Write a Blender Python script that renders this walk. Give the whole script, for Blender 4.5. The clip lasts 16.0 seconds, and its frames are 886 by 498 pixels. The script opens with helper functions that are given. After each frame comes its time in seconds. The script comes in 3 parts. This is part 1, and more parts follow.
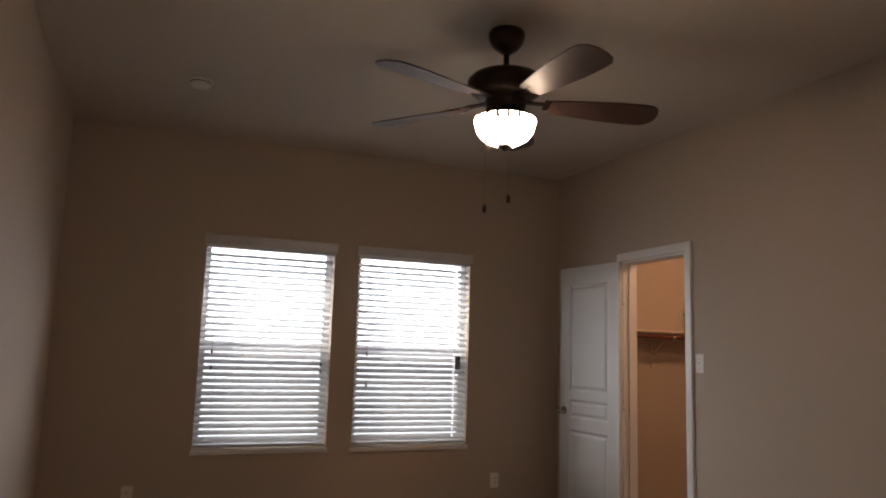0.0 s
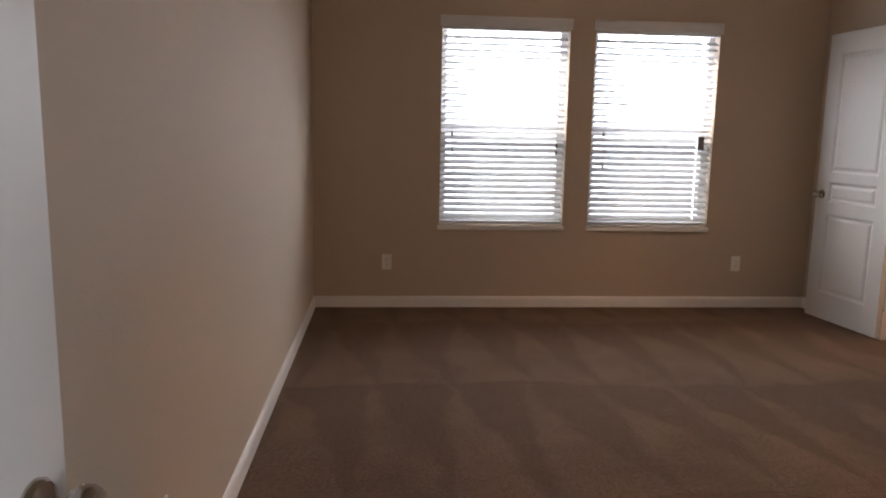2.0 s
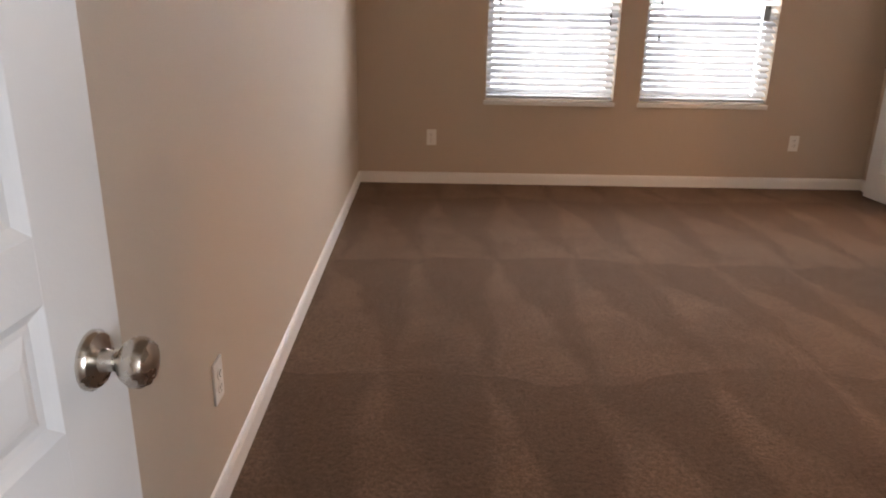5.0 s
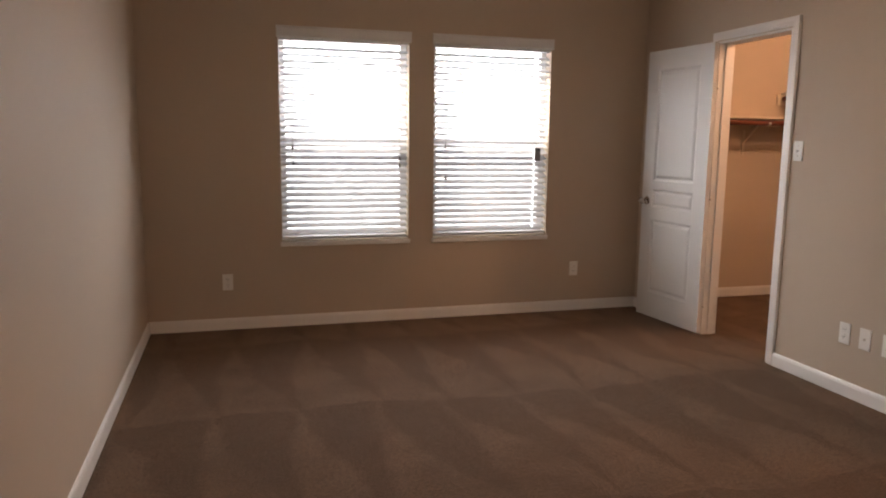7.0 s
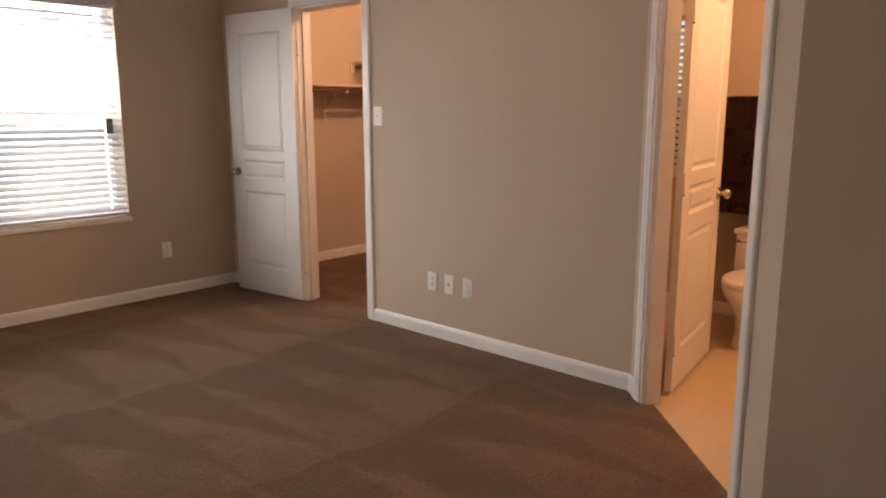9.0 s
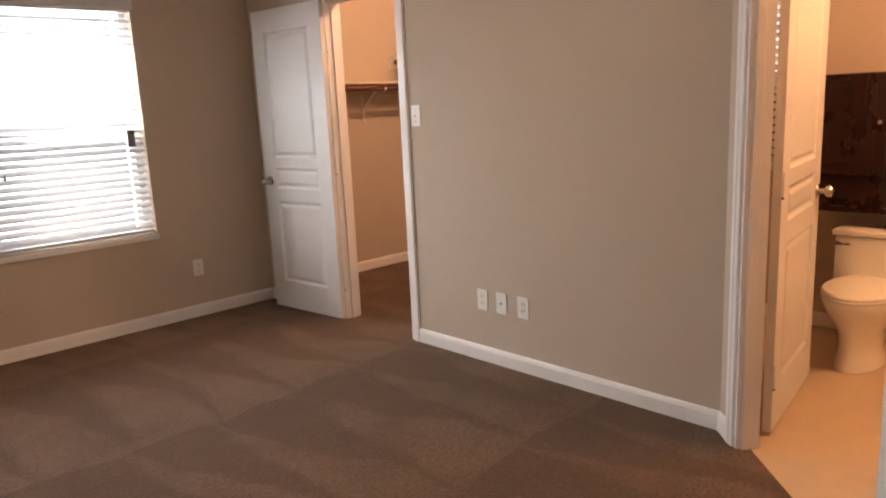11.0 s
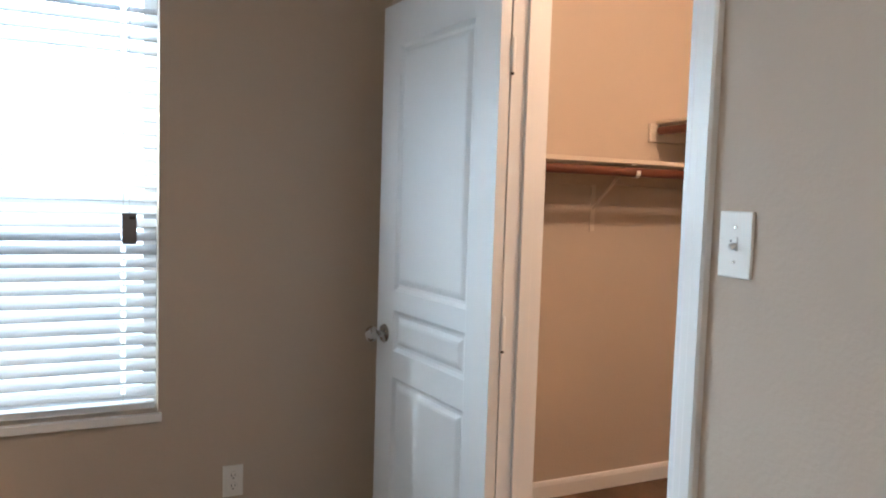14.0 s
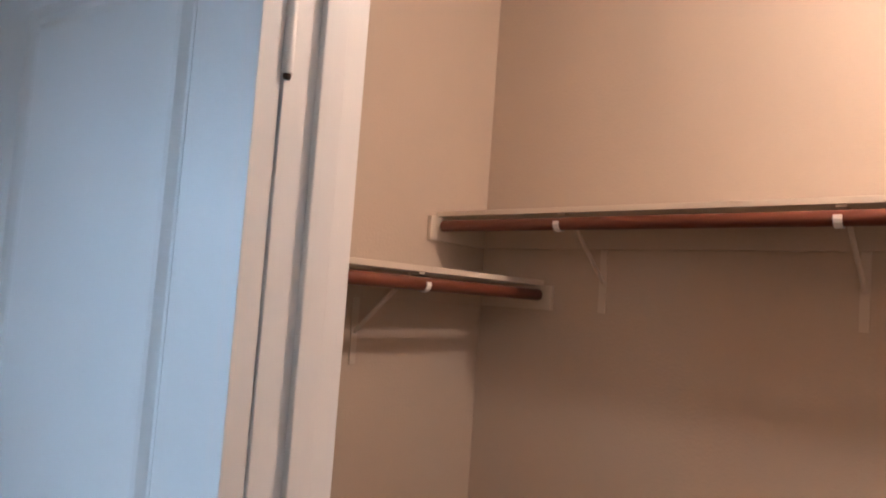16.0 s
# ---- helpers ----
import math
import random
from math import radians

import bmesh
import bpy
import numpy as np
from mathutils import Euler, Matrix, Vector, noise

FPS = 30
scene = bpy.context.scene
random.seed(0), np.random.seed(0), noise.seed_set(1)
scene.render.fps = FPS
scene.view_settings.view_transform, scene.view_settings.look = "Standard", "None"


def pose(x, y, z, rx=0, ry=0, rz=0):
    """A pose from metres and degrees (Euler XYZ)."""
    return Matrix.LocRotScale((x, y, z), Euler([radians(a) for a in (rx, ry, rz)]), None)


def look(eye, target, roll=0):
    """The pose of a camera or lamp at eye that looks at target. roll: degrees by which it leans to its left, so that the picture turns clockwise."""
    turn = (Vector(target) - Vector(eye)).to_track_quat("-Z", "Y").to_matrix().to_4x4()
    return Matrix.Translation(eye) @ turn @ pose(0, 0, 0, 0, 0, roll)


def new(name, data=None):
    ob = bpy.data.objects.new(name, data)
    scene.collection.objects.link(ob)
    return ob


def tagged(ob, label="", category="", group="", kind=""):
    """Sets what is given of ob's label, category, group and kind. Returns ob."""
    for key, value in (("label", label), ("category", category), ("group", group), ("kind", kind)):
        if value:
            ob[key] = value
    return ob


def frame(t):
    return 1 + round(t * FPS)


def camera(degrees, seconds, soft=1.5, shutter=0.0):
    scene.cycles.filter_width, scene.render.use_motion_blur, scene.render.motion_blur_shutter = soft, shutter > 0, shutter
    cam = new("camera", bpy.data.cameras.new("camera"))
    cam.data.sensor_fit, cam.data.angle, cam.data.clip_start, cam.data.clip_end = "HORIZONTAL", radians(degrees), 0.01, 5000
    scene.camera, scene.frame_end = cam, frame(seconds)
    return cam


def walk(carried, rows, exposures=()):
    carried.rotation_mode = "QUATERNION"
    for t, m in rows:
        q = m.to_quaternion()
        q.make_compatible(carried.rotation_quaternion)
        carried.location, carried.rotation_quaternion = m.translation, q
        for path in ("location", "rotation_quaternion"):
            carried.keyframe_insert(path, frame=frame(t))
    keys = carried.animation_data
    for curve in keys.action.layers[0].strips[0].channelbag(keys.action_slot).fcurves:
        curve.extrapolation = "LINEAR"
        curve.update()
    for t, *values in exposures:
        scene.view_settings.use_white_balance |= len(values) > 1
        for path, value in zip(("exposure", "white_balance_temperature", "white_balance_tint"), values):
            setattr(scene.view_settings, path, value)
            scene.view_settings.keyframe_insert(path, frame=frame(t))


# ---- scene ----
cam = camera(63.0, 16.0, 2.0)
EXPOSURES = [(0.0, -0.35, 6600, 13), (1.0, -0.25, 6600, 13), (1.5, -0.1, 6550, 13), (2.0, 0.4, 6400, 13), (3.0, 1.0, 6300, 13), (5.5, 1.2, 6600, 13), (7.0, 0.5, 6900, 15), (8.0, 0.22, 6900, 15), (8.5, 0.6, 7000, 16),
             (11.0, 1.0, 6800, 14), (11.6, 0.95, 6000, 8), (12.5, 0.85, 5500, 2), (14.0, 1.05, 5250, -1), (14.6, 1.15, 5100, -1), (15.0, 1.1, 4950, 0), (16.0, 0.68, 4700, 1)]
PATH = [
    (0, (0.605, 0.104, 1.367), (1.336, 1.946, 1.64), 1.8),
    (0.5, (0.592, 0.091, 1.36), (1.288, 1.961, 1.498), 1.9),
    (1, (0.585, 0.083, 1.351), (1.204, 1.984, 1.317), 1.2),
    (1.5, (0.545, 0.082, 1.315), (0.871, 2.046, 1.125), 0.8),
    (2, (0.543, 0.138, 1.298), (0.697, 2.107, 0.982), 1.1),
    (2.5, (0.556, 0.167, 1.3), (0.591, 2.119, 0.866), 1.5),
    (3, (0.557, 0.172, 1.297), (0.543, 2.104, 0.779), 0.8),
    (5.3, (0.549, 0.148, 1.281), (0.606, 2.041, 0.636), 1.4),
    (5.5, (0.559, 0.165, 1.284), (0.693, 2.083, 0.733), 1.7),
    (6, (0.585, 0.179, 1.341), (0.932, 2.106, 0.932), 1.3),
    (6.5, (0.59, 0.186, 1.371), (1.037, 2.104, 1.023), 0.4),
    (7, (0.612, 0.196, 1.372), (1.159, 2.096, 1.07), 0.7),
    (7.5, (0.621, 0.208, 1.377), (1.284, 2.079, 1.128), 0.9),
    (8, (0.633, 0.295, 1.379), (1.629, 2.007, 1.106), 1.3),
    (8.5, (0.644, 0.344, 1.354), (1.998, 1.782, 1.036), 0.9),
    (8.7, (0.66, 0.361, 1.351), (2.102, 1.702, 0.997), 0.7),
    (10.8, (0.986, 0.63, 1.378), (2.401, 1.97, 0.93), -4.0),
    (11, (1.066, 0.708, 1.382), (2.419, 2.128, 0.989), -2.7),
    (11.5, (1.326, 1.003, 1.361), (2.531, 2.573, 1.071), -0.8),
    (12, (1.612, 1.344, 1.378), (2.787, 2.946, 1.143), -0.3),
    (12.5, (1.94, 1.73, 1.381), (2.989, 3.422, 1.186), 0.5),
    (13, (2.268, 2.146, 1.377), (3.242, 3.88, 1.176), 2.1),
    (13.5, (2.556, 2.509, 1.378), (3.517, 4.252, 1.185), 1.8),
    (14, (2.803, 2.825, 1.387), (3.654, 4.629, 1.251), 1.8),
    (14.5, (2.968, 3.149, 1.408), (3.901, 4.915, 1.306), 3.1),
    (15, (3.133, 3.417, 1.443), (4.208, 5.103, 1.384), 3.3),
    (15.5, (3.265, 3.632, 1.469), (4.487, 5.214, 1.517), 3.8),
    (16, (3.319, 3.844, 1.486), (4.805, 5.176, 1.628), 4.1),
]
walk(cam, [(t, look(eye, target, roll)) for t, eye, target, roll in PATH], EXPOSURES)

# ---- world, sun, large lights ----
SUN_WAY = Vector((0.79, -0.51, -0.80)).normalized()
world = bpy.data.worlds.new("sky")
scene.world = world
world.use_nodes = True
wn = world.node_tree.nodes
sky = wn.new("ShaderNodeTexSky")
sky.sky_type = "NISHITA"
sky.sun_disc = False
sky.sun_elevation = math.asin(-SUN_WAY.z)
sky.sun_rotation = math.atan2(-SUN_WAY.x, -SUN_WAY.y)
world.node_tree.links.new(sky.outputs[0], wn["Background"].inputs[0])
wn["Background"].inputs[1].default_value = 0.12


def lamp(name, kind, m, energy, colour, size=0.0, size_y=0.0):
    data = bpy.data.lights.new(name, kind)
    data.energy, data.color = energy, colour
    if kind == "AREA":
        data.shape, data.size, data.size_y = "RECTANGLE", size, size_y
    elif kind == "SUN":
        data.angle = size
    else:
        data.shadow_soft_size = size
    ob = new(name, data)
    ob.matrix_world = m
    return ob


lamp("sun", "SUN", look((0, 0, 0), SUN_WAY), 5.0, (1.0, 0.93, 0.82), radians(0.5))
SKY_LAMP = 52.0
lamp("sky_light", "AREA", pose(1.39, 5.78, 1.37, -90, 0, 0), SKY_LAMP, (0.90, 0.95, 1.0), 1.1, 1.62)
lamp("sky_light", "AREA", pose(2.515, 5.78, 1.37, -90, 0, 0), SKY_LAMP, (0.90, 0.95, 1.0), 1.1, 1.62)
lamp("closet_bulb", "POINT", pose(4.75, 3.75, 2.62), 46.0, (1.0, 0.60, 0.37), 0.07)
lamp("bath_bulb", "POINT", pose(4.4, 0.95, 2.45), 44.0, (1.0, 0.53, 0.26), 0.08)
# cool fill from the unseen hall, added to brighten entrance leaf and west wall
lamp("hall_fill_light", "AREA", pose(2.2, -1.85, 1.55, 90, 0, 0), 56.0, (0.88, 0.94, 1.0), 1.2, 1.2)

# ---- materials ----


def mat(name, colour, rough=0.6, metal=0.0, vary=0.06, scale=6.0, bump=0.0, bump_scale=200.0, tint=None, spec=0.5):
    m = bpy.data.materials.new(name)
    m.use_nodes = True
    nt = m.node_tree
    n, ln = nt.nodes, nt.links
    b = n["Principled BSDF"]
    b.inputs["Roughness"].default_value = rough
    b.inputs["Metallic"].default_value = metal
    b.inputs["Specular IOR Level"].default_value = spec
    co = n.new("ShaderNodeTexCoord")
    big = n.new("ShaderNodeTexNoise")
    big.inputs["Scale"].default_value = scale
    big.inputs["Detail"].default_value = 5
    ln.new(co.outputs["Object"], big.inputs["Vector"])
    mix = n.new("ShaderNodeMix")
    mix.data_type = "RGBA"
    ln.new(big.outputs["Fac"], mix.inputs[0])
    hi = tint or tuple(min(1, c * (1 + vary)) for c in colour)
    mix.inputs[6].default_value = (*[c * (1 - vary) for c in colour], 1)
    mix.inputs[7].default_value = (*hi, 1)
    ln.new(mix.outputs[2], b.inputs["Base Color"])
    rr = n.new("ShaderNodeMapRange")
    rr.inputs["To Min"].default_value, rr.inputs["To Max"].default_value = max(0, rough - 0.07), min(1, rough + 0.07)
    ln.new(big.outputs["Fac"], rr.inputs["Value"])
    ln.new(rr.outputs[0], b.inputs["Roughness"])
    if bump:
        fine = n.new("ShaderNodeTexNoise")
        fine.inputs["Scale"].default_value = bump_scale
        fine.inputs["Detail"].default_value = 3
        ln.new(co.outputs["Object"], fine.inputs["Vector"])
        bp = n.new("ShaderNodeBump")
        bp.inputs["Strength"].default_value = bump
        bp.inputs["Distance"].default_value = 0.003
        ln.new(fine.outputs["Fac"], bp.inputs["Height"])
        ln.new(bp.outputs["Normal"], b.inputs["Normal"])
    return m


def glow(name, colour, strength):
    m = bpy.data.materials.new(name)
    m.use_nodes = True
    b = m.node_tree.nodes["Principled BSDF"]
    b.inputs["Base Color"].default_value = (0.9, 0.88, 0.82, 1)
    b.inputs["Emission Color"].default_value = (*colour, 1)
    b.inputs["Emission Strength"].default_value = strength
    return m


def math_node(nt, op, a, b=None):
    nd = nt.nodes.new("ShaderNodeMath")
    nd.operation = op
    for i, v in enumerate((a, b)):
        if v is None:
            continue
        if isinstance(v, (int, float)):
            nd.inputs[i].default_value = v
        else:
            nt.links.new(v, nd.inputs[i])
    return nd.outputs[0]


def carpet_material():
    """Brown cut pile: speckled fibres, with the wedge-shaped strokes that a vacuum cleaner leaves in the nap."""
    m = bpy.data.materials.new("brown_carpet")
    m.use_nodes = True
    nt = m.node_tree
    n, ln = nt.nodes, nt.links
    b = n["Principled BSDF"]
    b.inputs["Roughness"].default_value = 0.95
    b.inputs["Specular IOR Level"].default_value = 0.1
    b.inputs["Sheen Weight"].default_value = 0.25
    b.inputs["Sheen Roughness"].default_value = 0.5
    b.inputs["Sheen Tint"].default_value = (0.8, 0.6, 0.45, 1)
    co = n.new("ShaderNodeTexCoord")
    warp = n.new("ShaderNodeTexNoise")
    warp.inputs["Scale"].default_value = 1.3
    warp.inputs["Detail"].default_value = 4
    ln.new(co.outputs["Object"], warp.inputs["Vector"])
    sep = n.new("ShaderNodeSeparateXYZ")
    ln.new(co.outputs["Object"], sep.inputs[0])
    wob = math_node(nt, "MULTIPLY", math_node(nt, "SUBTRACT", warp.outputs["Fac"], 0.5), 0.42)
    yy = math_node(nt, "DIVIDE", math_node(nt, "ADD", sep.outputs[1], wob), 1.25)
    row = math_node(nt, "FLOOR", yy)
    v = math_node(nt, "FRACT", yy)
    xs = math_node(nt, "ADD", math_node(nt, "ADD", sep.outputs[0], wob), math_node(nt, "MULTIPLY", sep.outputs[1], 0.12))
    u = math_node(nt, "ADD", math_node(nt, "DIVIDE", xs, 0.40), math_node(nt, "MULTIPLY", row, 0.37))
    tri = math_node(nt, "MULTIPLY", math_node(nt, "ABSOLUTE", math_node(nt, "SUBTRACT", math_node(nt, "FRACT", u), 0.5)), 2.0)
    edge = math_node(nt, "SUBTRACT", tri, v)
    mr = n.new("ShaderNodeMapRange")
    mr.inputs["From Min"].default_value, mr.inputs["From Max"].default_value = -0.11, 0.11
    ln.new(edge, mr.inputs["Value"])
    patch = n.new("ShaderNodeTexNoise")
    patch.inputs["Scale"].default_value = 2.4
    patch.inputs["Detail"].default_value = 4
    ln.new(co.outputs["Object"], patch.inputs["Vector"])
    blot = n.new("ShaderNodeTexNoise")
    blot.inputs["Scale"].default_value = 9
    blot.inputs["Detail"].default_value = 5
    blot.inputs["Roughness"].default_value = 0.65
    ln.new(co.outputs["Object"], blot.inputs["Vector"])
    soft = n.new("ShaderNodeMapRange")
    soft.inputs["From Min"].default_value, soft.inputs["From Max"].default_value = 0.22, 0.58
    ln.new(patch.outputs["Fac"], soft.inputs["Value"])
    stroke = math_node(nt, "MULTIPLY", math_node(nt, "MULTIPLY", mr.outputs[0], soft.outputs[0]), 0.46)
    nap = math_node(nt, "ADD", stroke, math_node(nt, "ADD", math_node(nt, "MULTIPLY", patch.outputs["Fac"], 0.34), math_node(nt, "MULTIPLY", blot.outputs["Fac"], 0.36)))
    tone = n.new("ShaderNodeMix")
    tone.data_type = "RGBA"
    tone.inputs[6].default_value = (0.048, 0.029, 0.019, 1)
    tone.inputs[7].default_value = (0.138, 0.087, 0.059, 1)
    ln.new(nap, tone.inputs[0])
    fib = n.new("ShaderNodeTexNoise")
    fib.inputs["Scale"].default_value = 62
    fib.inputs["Detail"].default_value = 4
    fib.inputs["Roughness"].default_value = 0.85
    ln.new(co.outputs["Object"], fib.inputs["Vector"])
    fr = n.new("ShaderNodeMapRange")
    fr.inputs["From Min"].default_value, fr.inputs["From Max"].default_value = 0.3, 0.7
    fr.inputs["To Min"].default_value, fr.inputs["To Max"].default_value = 0.35, 1.65
    ln.new(fib.outputs["Fac"], fr.inputs["Value"])
    out = n.new("ShaderNodeVectorMath")
    out.operation = "SCALE"
    ln.new(tone.outputs[2], out.inputs[0])
    ln.new(fr.outputs[0], out.inputs["Scale"])
    ln.new(out.outputs[0], b.inputs["Base Color"])
    bp = n.new("ShaderNodeBump")
    bp.inputs["Strength"].default_value = 0.8
    bp.inputs["Distance"].default_value = 0.008
    ln.new(fib.outputs["Fac"], bp.inputs["Height"])
    ln.new(bp.outputs["Normal"], b.inputs["Normal"])
    return m


def wood(name, dark, light, rough, scale=(40.0, 40.0, 3.0)):
    m = mat(name, light, rough, vary=0.05, bump=0.15, bump_scale=80)
    nt = m.node_tree
    n, ln = nt.nodes, nt.links
    co = n.new("ShaderNodeTexCoord")
    mp = n.new("ShaderNodeMapping")
    mp.inputs["Scale"].default_value = scale
    gr = n.new("ShaderNodeTexNoise")
    gr.inputs["Scale"].default_value = 1.0
    gr.inputs["Detail"].default_value = 6
    ln.new(co.outputs["Object"], mp.inputs[0])
    ln.new(mp.outputs[0], gr.inputs["Vector"])
    mx = n.new("ShaderNodeMix")
    mx.data_type = "RGBA"
    mx.inputs[6].default_value, mx.inputs[7].default_value = (*dark, 1), (*light, 1)
    ln.new(gr.outputs["Fac"], mx.inputs[0])
    ln.new(mx.outputs[2], n["Principled BSDF"].inputs["Base Color"])
    return m


def glass_material():
    m = bpy.data.materials.new("window_glass")
    m.use_nodes = True
    b = m.node_tree.nodes["Principled BSDF"]
    b.inputs["Transmission Weight"].default_value = 1.0
    b.inputs["Roughness"].default_value = 0.0
    b.inputs["IOR"].default_value = 1.45
    return m


def slat_material():
    m = mat("white_slat", (0.66, 0.67, 0.69), 0.45, vary=0.04, scale=9)
    nt = m.node_tree
    b = nt.nodes["Principled BSDF"]
    tr = nt.nodes.new("ShaderNodeBsdfTranslucent")
    tr.inputs[0].default_value = (0.75, 0.78, 0.8, 1)
    mx = nt.nodes.new("ShaderNodeMixShader")
    mx.inputs[0].default_value = 0.05
    nt.links.new(b.outputs[0], mx.inputs[1])
    nt.links.new(tr.outputs[0], mx.inputs[2])
    nt.links.new(mx.outputs[0], nt.nodes["Material Output"].inputs[0])
    return m


M_CLEAT = mat("pale_beige_paint", (0.60, 0.53, 0.44), 0.5, vary=0.03, scale=9, bump=0.08, bump_scale=60)
M_WALL = mat("beige_wall_paint", (0.50, 0.418, 0.337), 0.68, vary=0.03, scale=2.2, bump=0.35, bump_scale=95, spec=0.3)
M_CEIL = mat("off_white_ceiling_paint", (0.60, 0.55, 0.48), 0.85, vary=0.03, scale=3, bump=0.5, bump_scale=70)
M_TRIM = mat("white_trim_paint", (0.76, 0.75, 0.74), 0.38, vary=0.025, scale=7, bump=0.06, bump_scale=60)
M_DOOR = mat("white_door_paint", (0.67, 0.67, 0.67), 0.42, vary=0.02, scale=5, bump=0.10, bump_scale=150)
M_CARPET = carpet_material()
M_BATH = mat("tan_vinyl_floor", (0.52, 0.40, 0.27), 0.38, vary=0.10, scale=11, bump=0.05, bump_scale=40)
M_NICKEL = mat("brushed_nickel", (0.55, 0.51, 0.46), 0.27, 1.0, vary=0.06, scale=30)
M_BRONZE = mat("dark_bronze", (0.045, 0.03, 0.025), 0.38, 0.8, vary=0.15, scale=20)
M_BLADE = wood("dark_walnut_blade", (0.030, 0.016, 0.012), (0.075, 0.038, 0.026), 0.42, (3.0, 40.0, 40.0))
M_ROD = wood("red_brown_stained_rod", (0.055, 0.016, 0.010), (0.16, 0.050, 0.028), 0.30, (6.0, 30.0, 30.0))
M_CAB = wood("espresso_cabinet", (0.014, 0.006, 0.006), (0.036, 0.014, 0.012), 0.28)
M_PLATE = mat("white_plastic", (0.80, 0.79, 0.76), 0.35, vary=0.02, scale=20)
M_DARK = mat("dark_slot", (0.02, 0.02, 0.02), 0.6)
M_TAG = mat("grey_printed_tag", (0.16, 0.16, 0.16), 0.5, vary=0.2, scale=30)
M_CORD = mat("pale_cord", (0.55, 0.54, 0.50), 0.7)
M_TASSEL = mat("dark_tassel", (0.06, 0.05, 0.045), 0.5)
M_SLAT = slat_material()
M_VINYL = mat("white_vinyl_frame", (0.78, 0.79, 0.80), 0.4, vary=0.03)
M_GLASS = glass_material()
M_CHINA = mat("white_vitreous_china", (0.80, 0.77, 0.70), 0.12, vary=0.015, scale=4)
M_BOWL = glow("lit_frosted_glass", (1.0, 0.76, 0.56), 42.0)
M_SCREEN = bpy.data.materials.new("insect_screen")
M_SCREEN.use_nodes = True
sn = M_SCREEN.node_tree
s_mix, s_clear = sn.nodes.new("ShaderNodeMixShader"), sn.nodes.new("ShaderNodeBsdfTransparent")
s_mix.inputs[0].default_value = 0.48
sn.nodes["Principled BSDF"].inputs["Base Color"].default_value = (0.06, 0.065, 0.06, 1)
sn.nodes["Principled BSDF"].inputs["Roughness"].default_value = 0.7
sn.links.new(s_clear.outputs[0], s_mix.inputs[1])
sn.links.new(sn.nodes["Principled BSDF"].outputs[0], s_mix.inputs[2])
sn.links.new(s_mix.outputs[0], sn.nodes["Material Output"].inputs[0])
M_LAWN = mat("lawn", (0.05, 0.085, 0.025), 0.9, vary=0.35, scale=3, bump=0.8, bump_scale=60)
M_LEAF = mat("hedge_leaves", (0.08, 0.12, 0.04), 0.6, vary=0.4, scale=6)
lt = M_LEAF.node_tree
l_mix, l_tr = lt.nodes.new("ShaderNodeMixShader"), lt.nodes.new("ShaderNodeBsdfTranslucent")
l_mix.inputs[0].default_value = 0.45
l_tr.inputs[0].default_value = (0.16, 0.26, 0.06, 1)
lt.links.new(lt.nodes["Principled BSDF"].outputs[0], l_mix.inputs[1])
lt.links.new(l_tr.outputs[0], l_mix.inputs[2])
lt.links.new(l_mix.outputs[0], lt.nodes["Material Output"].inputs[0])
M_STUCCO = mat("outer_stucco", (0.45, 0.40, 0.33), 0.9, vary=0.08, scale=5, bump=0.5, bump_scale=60)
M_CHAIN = mat("brass_bead_chain", (0.45, 0.33, 0.20), 0.3, 1.0)

# ---- mesh helpers ----


def finish(name, bm, material, smooth=False):
    bmesh.ops.recalc_face_normals(bm, faces=bm.faces)
    me = bpy.data.meshes.new(name)
    bm.to_mesh(me)
    bm.free()
    me.materials.append(material)
    if smooth:
        for p in me.polygons:
            p.use_smooth = True
        me.set_sharp_from_angle(angle=radians(40))
    return new(name, me)


def part(name, bm, material, parent, label="", smooth=False):
    ob = finish(name, bm, material, smooth)
    ob.parent = parent
    if label:
        ob["label"] = label
    return ob


def thing(name, m, label, category, group="", kind=""):
    ob = new(name)
    ob.empty_display_size = 0.1
    ob.matrix_world = m
    return tagged(ob, label, category, group, kind)


def box(bm, x0, x1, y0, y1, z0, z1, bevel=0.0, m=None):
    g = bmesh.ops.create_cube(bm, size=1.0)
    vs = g["verts"]
    for v in vs:
        v.co = Vector((x0 + (v.co.x + 0.5) * (x1 - x0), y0 + (v.co.y + 0.5) * (y1 - y0), z0 + (v.co.z + 0.5) * (z1 - z0)))
    if m is not None:
        bmesh.ops.transform(bm, matrix=m, verts=vs)
    if bevel:
        es = list({e for v in vs for e in v.link_edges})
        bmesh.ops.bevel(bm, geom=es, offset=bevel, segments=2, profile=0.6, affect="EDGES")
    return bm


def boxed(*a, **k):
    return box(bmesh.new(), *a, **k)


def lathe(profile, seg=32, m=None):
    """A turned body from (radius, height) pairs round z."""
    bm = bmesh.new()
    rings = []
    for r, z in profile:
        rings.append([bm.verts.new((r * math.cos(2 * math.pi * i / seg), r * math.sin(2 * math.pi * i / seg), z)) for i in range(seg)])
    for a, b in zip(rings, rings[1:]):
        for i in range(seg):
            bm.faces.new((a[i], a[(i + 1) % seg], b[(i + 1) % seg], b[i]))
    bm.faces.new(rings[0][::-1])
    bm.faces.new(rings[-1])
    if m is not None:
        bmesh.ops.transform(bm, matrix=m, verts=bm.verts)
    return bm


def rod(a, b, r, seg=12):
    a, b = Vector(a), Vector(b)
    d = b - a
    m = Matrix.Translation(a) @ d.to_track_quat("Z", "Y").to_matrix().to_4x4()
    return lathe([(r, 0), (r, d.length)], seg, m)


